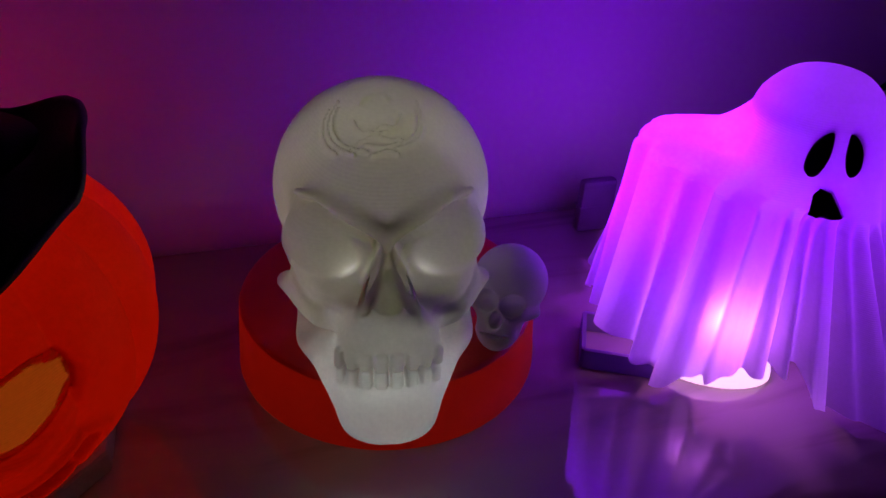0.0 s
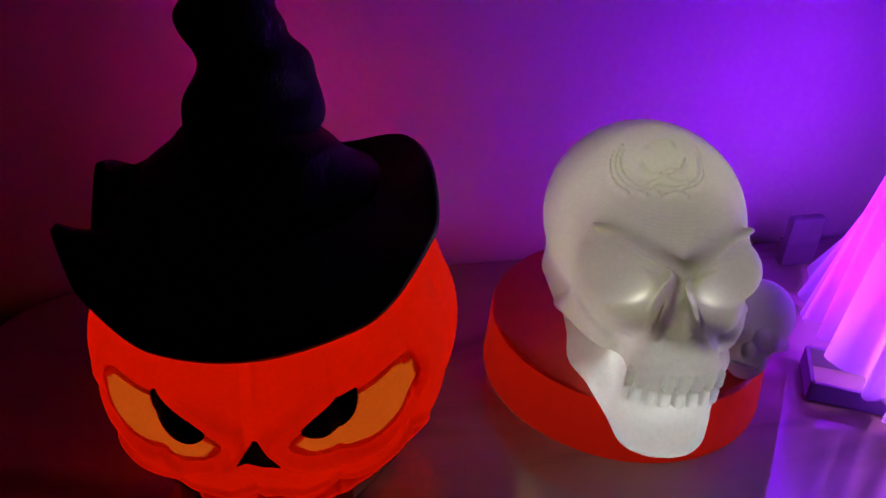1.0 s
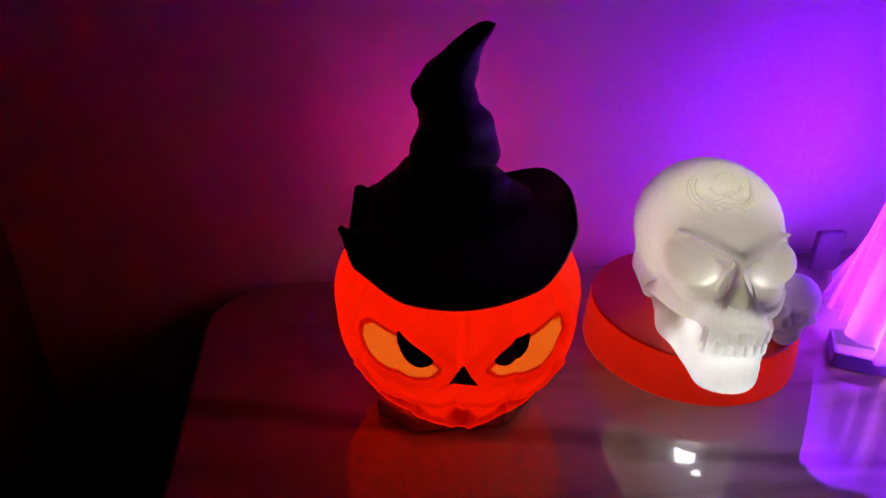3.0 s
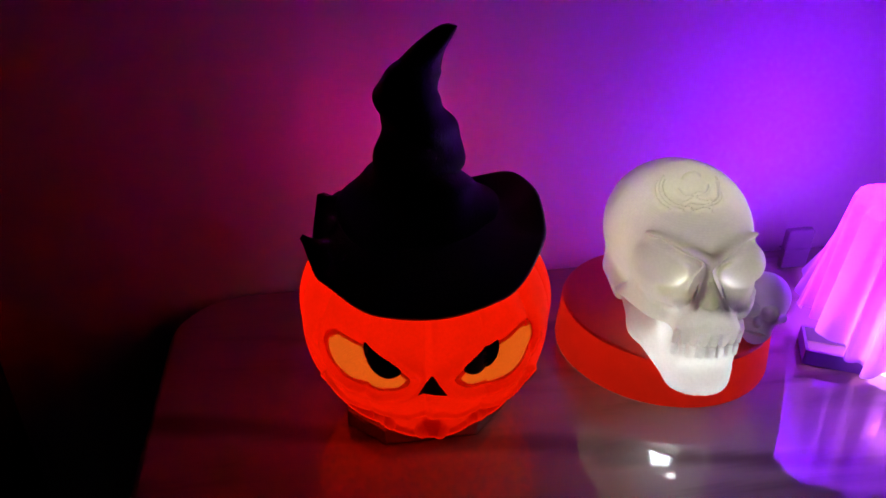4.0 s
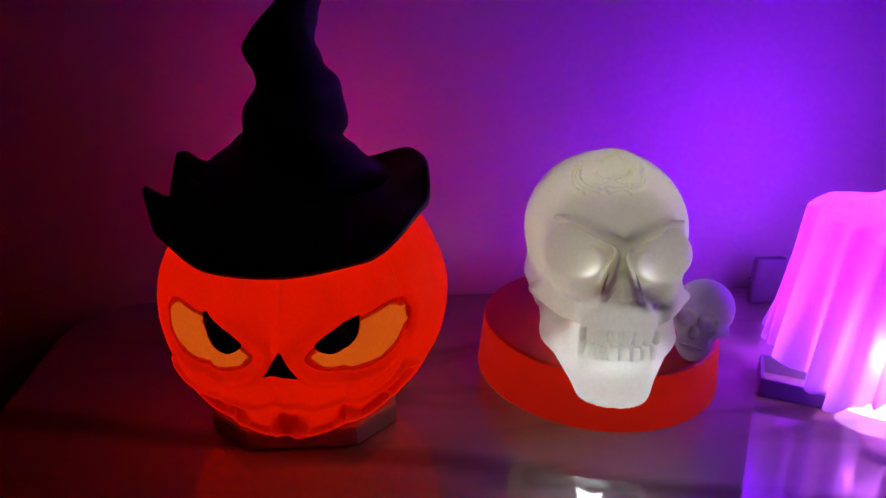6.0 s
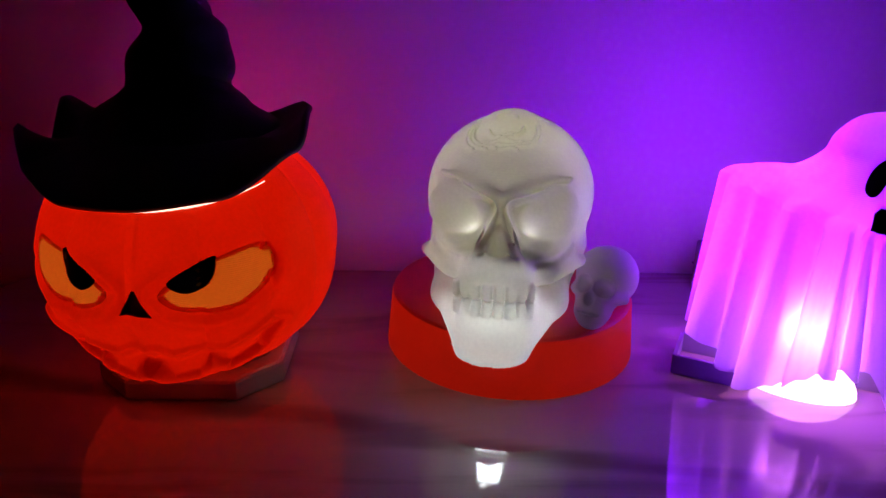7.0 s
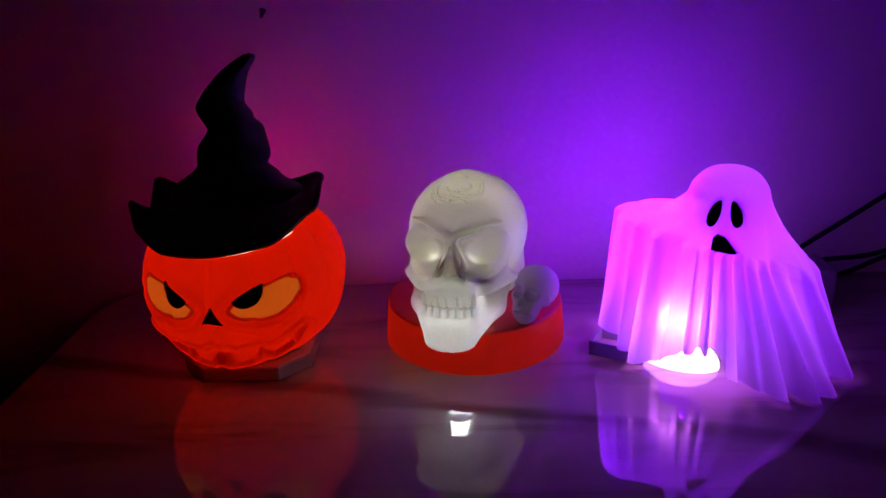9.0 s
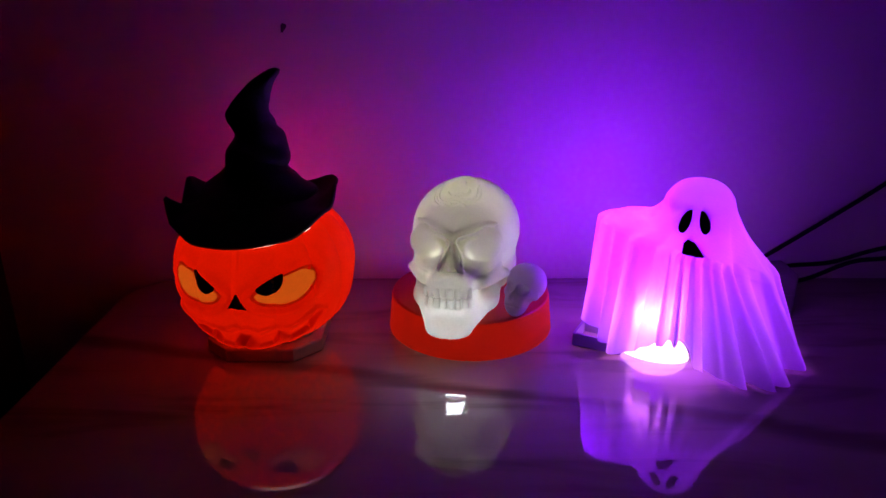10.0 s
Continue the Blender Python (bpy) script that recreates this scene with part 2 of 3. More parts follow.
def skin(field, lo, hi, step, passes=3):
    """The surface where the field is zero: vertices and quads."""
    lo = np.array(lo, float)
    n = np.ceil((np.array(hi) - lo) / step).astype(int) + 1
    grid = lo + step * np.stack(np.meshgrid(*[np.arange(k) for k in n], indexing="ij"), -1)
    d = field(grid)
    ins = d < 0
    total = np.zeros([k - 1 for k in n] + [3])
    count = np.zeros([k - 1 for k in n])
    crossings = []
    for ax in range(3):
        a = [slice(None)] * 3
        b = [slice(None)] * 3
        a[ax], b[ax] = slice(0, -1), slice(1, None)
        da, db = d[tuple(a)], d[tuple(b)]
        hit = (da < 0) != (db < 0)
        idx = np.argwhere(hit)
        t = (da[hit] / (da[hit] - db[hit]))[:, None]
        place = idx.astype(float)
        place[:, ax] += t[:, 0]
        o1, o2 = [k for k in range(3) if k != ax]
        for s1 in (0, 1):
            for s2 in (0, 1):
                cell = idx.copy()
                cell[:, o1] -= s1
                cell[:, o2] -= s2
                ok = ((cell >= 0) & (cell < n - 1)).all(1)
                np.add.at(total, tuple(cell[ok].T), place[ok])
                np.add.at(count, tuple(cell[ok].T), 1)
        crossings.append((ax, o1, o2, idx, da[hit] < 0))
    used = count > 0
    number = -np.ones(count.shape, int)
    number[used] = np.arange(used.sum())
    verts = lo + step * (total[used] / count[used][:, None])
    faces = []
    for ax, o1, o2, idx, inside in crossings:
        ok = (idx[:, o1] > 0) & (idx[:, o2] > 0) & (idx[:, o1] < n[o1] - 1) & (idx[:, o2] < n[o2] - 1)
        idx, inside = idx[ok], inside[ok]
        ring = []
        for s1, s2 in ((1, 1), (0, 1), (0, 0), (1, 0)):
            cell = idx.copy()
            cell[:, o1] -= s1
            cell[:, o2] -= s2
            ring.append(number[tuple(cell.T)])
        quad = np.stack(ring, 1)
        flip = inside if ax != 1 else ~inside
        quad[~flip] = quad[~flip][:, ::-1]
        faces.append(quad)
    faces = np.concatenate(faces)
    for again in range(passes):
        total, count = np.zeros_like(verts), np.zeros(len(verts))
        for k in range(4):
            np.add.at(total, faces[:, k], verts[faces[:, (k + 1) % 4]] + verts[faces[:, k - 1]])
            np.add.at(count, faces[:, k], 2)
        verts = verts * 0.45 + 0.55 * total / np.maximum(count, 1)[:, None]
    return verts, faces


def surface(ob):
    from mathutils.bvhtree import BVHTree
    me = ob.data
    return BVHTree.FromPolygons([ob.matrix_world @ v.co for v in me.vertices], [tuple(p.vertices) for p in me.polygons])


def applique(outline, tree, middle, right, up, lift, rings=6, sink=0.0015):
    """A thin plate of the given outline (metres, right and up from the middle), laid onto a curved form that lies ahead."""
    right, up = Vector(right).normalized(), Vector(up).normalized()
    ahead = up.cross(right).normalized()
    cx = sum(x for x, _ in outline) / len(outline)
    cy = sum(y for _, y in outline) / len(outline)
    bm = bmesh.new()

    def lay(x, y, d):
        x, y = float(x), float(y)
        start = Vector(middle) + x * right + y * up - ahead * 0.12
        hit, normal, _, _ = tree.ray_cast(start, ahead, 0.14)
        if hit is None:
            hit, normal, _, _ = tree.find_nearest(Vector(middle) + x * right + y * up)
        return bm.verts.new(hit - ahead * d)

    centre = lay(cx, cy, lift)
    loops = []
    for k in range(1, rings + 1):
        f = k / rings
        loops.append([lay(cx + (x - cx) * f, cy + (y - cy) * f, lift) for x, y in outline])
    loops.append([lay(x, y, -sink) for x, y in outline])
    n = len(outline)
    for i in range(n):
        bm.faces.new((centre, loops[0][i], loops[0][(i + 1) % n]))
        for a, b in zip(loops, loops[1:]):
            bm.faces.new((a[i], b[i], b[(i + 1) % n], a[(i + 1) % n]))
    bmesh.ops.recalc_face_normals(bm, faces=bm.faces[:])
    return bm


def rounded(points, per=6):
    """A closed smooth outline through the points."""
    n = len(points)
    out = []
    for i in range(n):
        a, b, c, d = [np.array(points[(i + k) % n]) for k in (-1, 0, 1, 2)]
        for k in range(per):
            t = k / per
            out.append(tuple(0.5 * (2 * b + (c - a) * t + (2 * a - 5 * b + 4 * c - d) * t * t + (3 * b - a - 3 * c + d) * t ** 3)))
    return out


def dense(points, per=5):
    """A closed outline with straight sides, cut into short pieces."""
    n = len(points)
    return [tuple(np.array(points[i]) + (np.array(points[(i + 1) % n]) - np.array(points[i])) * k / per) for i in range(n) for k in range(per)]


def around(angle, knots):
    """A value by the angle in degrees, smooth and periodic, from (angle, value) knots."""
    ks = sorted(knots)
    a = np.array([k[0] for k in ks], float)
    v = np.array([k[1] for k in ks], float)
    x = np.mod(np.asarray(angle) - a[0], 360) + a[0]
    a2 = np.concatenate([a, [a[0] + 360]])
    v2 = np.concatenate([v, [v[0]]])
    i = np.clip(np.searchsorted(a2, x, side="right") - 1, 0, len(a) - 1)
    t = (x - a2[i]) / (a2[i + 1] - a2[i])
    t = t * t * (3 - 2 * t)
    return v2[i] + (v2[i + 1] - v2[i]) * t


# ---- the room ----
WALL_Y, ROOM_X, ROOM_Y, LOW, HIGH = 0.210, 2.2, -3.2, -0.76, 1.75
tagged(part("wall_north", box((-ROOM_X, WALL_Y, LOW), (ROOM_X, WALL_Y + 0.12, HIGH)), WALL, soft=False), "pale painted wall lit violet and red by the lamps", "wall", kind="structure")
tagged(part("wall_south", box((-ROOM_X, ROOM_Y - 0.12, LOW), (ROOM_X, ROOM_Y, HIGH)), UNLIT_WALL, soft=False), "unseen wall, its colour darkened for the unlit room", "wall", kind="structure")
tagged(part("wall_west", box((-ROOM_X - 0.12, ROOM_Y, LOW), (-ROOM_X, WALL_Y, HIGH)), UNLIT_WALL, soft=False), "unseen wall, its colour darkened for the unlit room", "wall", kind="structure")
tagged(part("wall_east", box((ROOM_X, ROOM_Y, LOW), (ROOM_X + 0.12, WALL_Y, HIGH)), UNLIT_WALL, soft=False), "unseen wall, its colour darkened for the unlit room", "wall", kind="structure")
tagged(part("floor", box((-ROOM_X, ROOM_Y, LOW - 0.1), (ROOM_X, WALL_Y, LOW)), FLOOR, soft=False), "dark tiled floor of the unlit room", "floor", kind="structure")
tagged(part("ceiling", box((-ROOM_X, ROOM_Y, HIGH), (ROOM_X, WALL_Y, HIGH + 0.1)), UNLIT_WALL, soft=False), "unseen ceiling, its colour darkened for the unlit room", "ceiling", kind="structure")


def table():
    top = new("side_table")
    tagged(top, "side table with a polished brown marble top and rounded corners", "table")
    x0, x1, y0, y1, r = -0.371, 0.78, -0.42, 0.2035, 0.062
    outline = []
    for cx, cy, start in ((x1 - r, y1 - r, 0), (x0 + r, y1 - r, 90), (x0 + r, y0 + r, 180), (x1 - r, y0 + r, 270)):
        outline += [(cx + r * math.cos(radians(start + k * 7.5)), cy + r * math.sin(radians(start + k * 7.5))) for k in range(13)]
    part("tabletop", prism(outline, -0.028, 0.0, 0.005, 4), MARBLE, top, soft=False)
    inner = [(0.205 + (x - 0.205) * 0.9, -0.12 + (y + 0.12) * 0.86) for x, y in outline]
    part("apron", prism(inner, -0.10, -0.0285), CABINET, top, "dark wooden apron", soft=False)
    for x in (x0 + 0.09, x1 - 0.09):
        for y in (y0 + 0.09, y1 - 0.09):
            part("leg", box((x - 0.022, y - 0.022, LOW), (x + 0.022, y + 0.022, -0.1005), 0.004), CABINET, top, soft=False)


table()


def side_cabinet():
    thing = new("cabinet")
    tagged(thing, "dark reddish wooden cabinet standing beside the table", "cabinet")
    part("body", box((-1.05, 0.095, LOW), (-0.53, 0.2055, 0.45), 0.006), CABINET, thing, soft=False)
    part("door", box((-1.03, 0.080, LOW + 0.06), (-0.55, 0.0945, 0.42), 0.004), CABINET, thing, soft=False)


side_cabinet()


# ---- pumpkin lamp ----
PX, PY, PZ, PR, PH = -0.1752, 0.0435, 0.085, 0.0828, 0.066
PUMPKIN_TURN = radians(-5.5)


def poly_distance(x, y, outline):
    """Signed distance to a closed outline, negative inside."""
    best = np.full(x.shape, 1e9)
    inside = np.zeros(x.shape, bool)
    n = len(outline)
    for i in range(n):
        (ax, ay), (bx, by) = outline[i], outline[(i + 1) % n]
        ex, ey = bx - ax, by - ay
        t = np.clip(((x - ax) * ex + (y - ay) * ey) / (ex * ex + ey * ey + 1e-12), 0, 1)
        best = np.minimum(best, np.hypot(x - ax - t * ex, y - ay - t * ey))
        crosses = ((ay > y) != (by > y)) & (x < ex * (y - ay) / (ey + 1e-12 * (ey == 0)) + ax)
        inside ^= crosses
    return np.where(inside, -best, best)


# right eye, pupil and mouth in the face's plane: to the side, height above the table
EYE = [(0.0130, 0.0840), (0.0190, 0.0765), (0.0330, 0.0722), (0.0480, 0.0745), (0.0580, 0.0815), (0.0620, 0.0900), (0.0610, 0.0985), (0.0540, 0.1045), (0.0390, 0.1003), (0.0240, 0.0935)]
PUPIL = [(0.0180, 0.0905), (0.0205, 0.0868), (0.0265, 0.0842), (0.0330, 0.0860), (0.0378, 0.0920), (0.0390, 0.1000), (0.0375, 0.1015), (0.0300, 0.0980), (0.0230, 0.0945)]
MOUTH_TOP = [(-0.062, 0.058), (-0.040, 0.045), (-0.026, 0.047), (-0.014, 0.044), (-0.006, 0.048), (0.0, 0.045), (0.006, 0.048), (0.014, 0.044), (0.026, 0.047), (0.040, 0.045), (0.062, 0.058)]
MOUTH_LOW = [(0.050, 0.040), (0.036, 0.033), (0.029, 0.040), (0.023, 0.031), (0.010, 0.030), (0.004, 0.038), (-0.004, 0.038), (-0.010, 0.030), (-0.023, 0.031), (-0.029, 0.040), (-0.036, 0.033), (-0.050, 0.040)]


def bumped(d, near, width, height):
    return height * np.exp(-((d - near) / width) ** 2)


def pumpkin_lamp():
    thing = new("pumpkin_lamp")
    tagged(thing, "glowing orange plastic jack-o-lantern lamp with angry eyes on a grey base", "lamp")
    cols, rows = 560, 250
    th = np.linspace(0, 2 * np.pi, cols, endpoint=False)[None, :]
    la = np.linspace(-1.55, 1.00, rows)[:, None]
    rib = np.abs(np.sin(th * 7.0 + 0.35))
    lat = np.cos(la) ** np.where(la < 0, 0.62, 0.86)
    rr = PR * lat * (1 + 0.056 * (rib ** 0.45 - 0.78) * np.clip(lat * 1.2, 0, 1))
    zz = PZ + np.where(la < 0, 0.0685, PH) * np.sin(la) * np.ones_like(th)
    # angle zero looks ahead (-y)
    front = np.cos(th) > 0
    plain = rr
    # eyes inside raised lids, mouth, nose and cheeks
    for again in range(3):
        u = rr * np.sin(th)
        push = np.zeros_like(u)
        for s in (1, -1):
            d = poly_distance(s * u, zz, EYE)
            push += np.where(front, (bumped(d, 0.0062, 0.0038, 0.0031) - bumped(d, 0.0135, 0.0036, 0.0004)) * np.clip((0.105 - zz) / 0.02 + 0.35, 0.25, 1), 0)
        m = poly_distance(u, zz, MOUTH_TOP + MOUTH_LOW)
        push += np.where(front, -0.0055 / (1 + np.exp((m + 0.001) / 0.0009)) + bumped(m, 0.0035, 0.0026, 0.0032), 0)
        nose_lip = np.hypot(u / 0.011, (zz - 0.0665) / 0.004)
        push += np.where(front, 0.0022 * np.exp(-nose_lip ** 2) - 0.0020 * np.exp(-((u) / 0.0022) ** 2) * np.clip((zz - 0.088) / 0.02, 0, 1), 0)
        push += np.where(front, 0.0125 * np.exp(-((zz - 0.030) / 0.011) ** 2 - (u / 0.034) ** 2), 0)
        cheek = np.hypot((np.abs(u) - 0.044) / 0.02, (zz - 0.060) / 0.009)
        push += np.where(front, 0.0035 * np.exp(-cheek ** 2), 0)
        rr = plain + push
    u = rr * np.sin(th)
    ct, st = math.cos(PUMPKIN_TURN), math.sin(PUMPKIN_TURN)

    def turned(rad):
        lx, ly = rad * np.sin(th), -rad * np.cos(th)
        return np.stack([PX + lx * ct - ly * st, PY + lx * st + ly * ct, zz], -1).reshape(-1, 3)

    verts = turned(rr)
    # openings behind the eye panels
    gap = np.minimum(poly_distance(u, zz, EYE), poly_distance(-u, zz, EYE)) + np.where(front, 0.0016, 1.0)
    # unseen pink panel added at the back, below the hat, to tint the wall
    rear = (np.cos(th) < -0.72) & (zz > 0.098)
    # unseen back left of the shell, dimmed only to darken the wall there
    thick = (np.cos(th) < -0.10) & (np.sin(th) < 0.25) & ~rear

    def chosen(wanted):
        fs = [(r * cols + c, r * cols + (c + 1) % cols, (r + 1) * cols + (c + 1) % cols, (r + 1) * cols + c) for r in range(rows - 1) for c in range(cols) if wanted[r, c]]
        used = sorted({i for f in fs for i in f})
        number = {v: i for i, v in enumerate(used)}
        return verts[used], [tuple(number[i] for i in f) for f in fs]

    shell = meshed("shell", *chosen((gap > 0) & ~rear & ~thick), ORANGE, thing, "glowing ribbed orange plastic shell")
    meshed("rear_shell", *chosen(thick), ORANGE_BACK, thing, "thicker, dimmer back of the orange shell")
    meshed("tint_panel", *chosen(rear), PINK_SHADE, thing, "pink translucent panel at the back")
    tree = surface(shell)
    from mathutils.bvhtree import BVHTree
    whole = BVHTree.FromPolygons([tuple(v) for v in turned(plain)], [(r * cols + c, r * cols + (c + 1) % cols, (r + 1) * cols + (c + 1) % cols, (r + 1) * cols + c) for r in range(rows - 1) for c in range(cols)])
    right, up = (ct, st, 0), (0, 0, 1)
    mid = (PX, PY, 0)
    for s in (1, -1):
        eye = part("eye", applique([(s * x, y) for x, y in rounded(EYE, 4)], whole, mid, right, up, 0.0008, sink=0.0015), EYE_TAN, thing, "lit cream-coloured eye panel")
        part("pupil", applique([(s * x, y) for x, y in rounded(PUPIL, 4)], whole, mid, right, up, 0.0015, sink=0.0005), BLACK_INK, eye, "black half-moon pupil")
    part("nose", applique(dense([(-0.0085, 0.0715), (0.0085, 0.0715), (0.0008, 0.0850), (-0.0008, 0.0850)]), tree, mid, right, up, 0.0006, 4), BLACK_INK, thing, "black triangular nose")
    # glowing tubes stand in for light leaking from the gap under the hat
    for first, last, thick in ((-103, -90, 0.0004), (-91, -75, 0.0007), (-76, -63, 0.0009), (-61, -52, 0.0005), (-52, -38, 0.0003)):
        rim = []
        for a in np.linspace(first, last, 13):
            z = 0.1222 + 0.0080 * ((a + 103) / 65) ** 1.6
            reach = PR * math.cos(math.asin((z - PZ) / PH)) ** 0.86 + 0.0014
            rim.append((PX + reach * math.cos(radians(a)), PY + reach * math.sin(radians(a)), z))
        part("rim", tube(rim, thick, 8, 1), GAP_LIGHT, thing, "thin glowing tube standing in for light under the hat")
    # chamfered base
    x0, x1, y0, y1, c = -0.233, -0.1235, -0.0020, 0.100, 0.0235
    outline = [(x0 + c, y0), (x1 - c, y0), (x1, y0 + c), (x1, y1 - c), (x1 - c, y1), (x0 + c, y1), (x0, y1 - c), (x0, y0 + c)]
    part("base", prism(outline, 0.0, 0.014, 0.0025, 2), GREY_BASE, thing, "grey eight-sided plastic base", soft=False)
    neck = [(PX + (x - PX) * 0.80, 0.048 + (y - 0.048) * 0.80) for x, y in outline]
    part("collar", prism(neck, 0.0141, 0.022, 0.002, 2), GREY_BASE, thing, "grey plastic collar under the shell", soft=False)


pumpkin_lamp()


# ---- hat ----
def witch_hat():
    thing = new("witch_hat")
    tagged(thing, "crooked black witch hat with a curled brim on the pumpkin", "hat")
    hx, hy = -0.181, 0.048
    # z, x shift, y shift, radius
    knots = [(0.146, 0.000, 0.000, 0.0520), (0.156, 0.001, 0.003, 0.0435), (0.166, 0.003, 0.006, 0.0350), (0.174, 0.003, 0.008, 0.0300),
             (0.180, 0.003, 0.008, 0.0285), (0.190, 0.004, 0.009, 0.0262), (0.199, 0.005, 0.010, 0.0225), (0.206, 0.003, 0.011, 0.0215), (0.214, -0.001, 0.012, 0.0212),
             (0.224, -0.0028, 0.012, 0.0185), (0.233, -0.001, 0.012, 0.0165), (0.240, 0.0045, 0.013, 0.0142), (0.247, 0.0105, 0.013, 0.0112), (0.254, 0.0185, 0.014, 0.0080), (0.2590, 0.0232, 0.014, 0.0052), (0.2605, 0.0238, 0.014, 0.0020)]
    k = np.array(knots)
    s = np.linspace(0, len(knots) - 1, 90)
    ring = [np.interp(s, np.arange(len(knots)), k[:, i]) for i in range(4)]
    for i in range(4):
        ring[i][1:-1] = (ring[i][:-2] + ring[i][1:-1] * 2 + ring[i][2:]) / 4
    cols = 72
    a = np.linspace(0, 2 * np.pi, cols, endpoint=False)
    verts, faces = [], []
    for j in range(len(s)):
        crease = 1 + 0.05 * np.sin(2 * a + s[j] * 1.5) + 0.04 * np.sin(3 * a - s[j] * 1.1 + 1.0) + 0.012 * np.sin(5 * a + s[j] * 2.2) + 0.035 * np.sin(s[j] * 3.1 + 1.3 * np.sin(a + 0.6)) * (ring[3][j] > 0.015)
        for i in range(cols):
            verts.append((hx + ring[1][j] + ring[3][j] * crease[i] * math.cos(a[i]), hy + ring[2][j] + ring[3][j] * crease[i] * math.sin(a[i]),
                          ring[0][j] + 0.003 * math.sin(a[i] * 2 + 1 + s[j]) * min(1, ring[3][j] / 0.02)))
    for j in range(len(s) - 1):
        for i in range(cols):
            faces.append((j * cols + i, j * cols + (i + 1) % cols, (j + 1) * cols + (i + 1) % cols, (j + 1) * cols + i))
    faces.append([(len(s) - 1) * cols + i for i in range(cols)])
    meshed("crown", verts, faces, HAT_BLACK, thing, "crooked black pointed crown")
    # brim: radius and height of its edge by the angle, -90 towards the front
    deg = np.linspace(0, 360, 180, endpoint=False)
    edge_r = around(deg, [(0, 0.077), (20, 0.0775), (60, 0.066), (110, 0.062), (150, 0.058), (177, 0.060), (189, 0.066), (203, 0.077), (225, 0.077), (270, 0.080), (300, 0.081), (335, 0.081)])
    edge_z = around(deg, [(0, 0.160), (20, 0.160), (55, 0.148), (100, 0.140), (150, 0.154), (177, 0.166), (189, 0.138), (203, 0.155), (216, 0.136), (245, 0.126), (270, 0.126), (300, 0.129), (335, 0.145)])
    verts, faces = [], []
    steps = 16
    for j in range(steps + 1):
        f = j / steps
        r = 0.046 + (edge_r - 0.046) * f
        flat = 0.1455 + (0.131 - 0.1455) * f
        z = flat + (edge_z - 0.131) * f ** 2.1
        for i, d in enumerate(np.radians(deg)):
            verts.append((hx + r[i] * math.cos(d), hy - 0.008 * f + r[i] * math.sin(d), z[i]))
    n = len(deg)
    for j in range(steps):
        for i in range(n):
            faces.append((j * n + i, (j + 1) * n + i, (j + 1) * n + (i + 1) % n, j * n + (i + 1) % n))
    brim = meshed("brim", verts, faces, HAT_BLACK, thing, "wide black brim curled up at the sides")
    thick = brim.modifiers.new("thickness", "SOLIDIFY")
    thick.thickness, thick.offset = 0.0032, 1.0


witch_hat()


# ---- skull lamp ----
SKULL = pose(0.015, 0.077, 0, 0, 0, -11)


def mirrored(p):
    q = p.copy()
    q[..., 0] = np.abs(q[..., 0])
    return q


def block(p, c, half, r):
    q = np.abs(p - np.array(c)) - np.array(half) + r
    return np.linalg.norm(np.maximum(q, 0), axis=-1) + np.minimum(q.max(axis=-1), 0) - r


def tooth_row(q, z, tall, inset):
    """One row of eight rounded teeth along the arc of the mouth; q is folded about the middle."""
    d = None
    for x, wide in ((0.0027, 0.0054), (0.0080, 0.0051), (0.0129, 0.0047), (0.0172, 0.0042)):
        y = -0.0965 + inset + 13 * x * x
        a = math.atan(26 * x)
        rel = q - np.array((x, y, z))
        lx = rel[..., 0] * math.cos(a) + rel[..., 1] * math.sin(a)
        ly = -rel[..., 0] * math.sin(a) + rel[..., 1] * math.cos(a)
        e = np.maximum(np.maximum(np.abs(lx) - wide / 2 + 0.0015, np.abs(ly) - 0.0068), np.abs(rel[..., 2]) - tall / 2 + 0.0015)
        o = np.sqrt(np.maximum(np.abs(lx) - wide / 2 + 0.0015, 0) ** 2 + np.maximum(np.abs(ly) - 0.0068, 0) ** 2 + np.maximum(np.abs(rel[..., 2]) - tall / 2 + 0.0015, 0) ** 2)
        t = np.where(e > 0, o, e) - 0.0013
        d = t if d is None else np.minimum(d, t)
    return d


def tilted(p, c, degrees):
    """p turned about the line that runs ahead through c, for things that slope up to the side."""
    a = radians(degrees)
    x, z = p[..., 0] - c[0], p[..., 2] - c[2]
    return np.stack([c[0] + x * math.cos(a) + z * math.sin(a), p[..., 1], c[2] - x * math.sin(a) + z * math.cos(a)], -1)


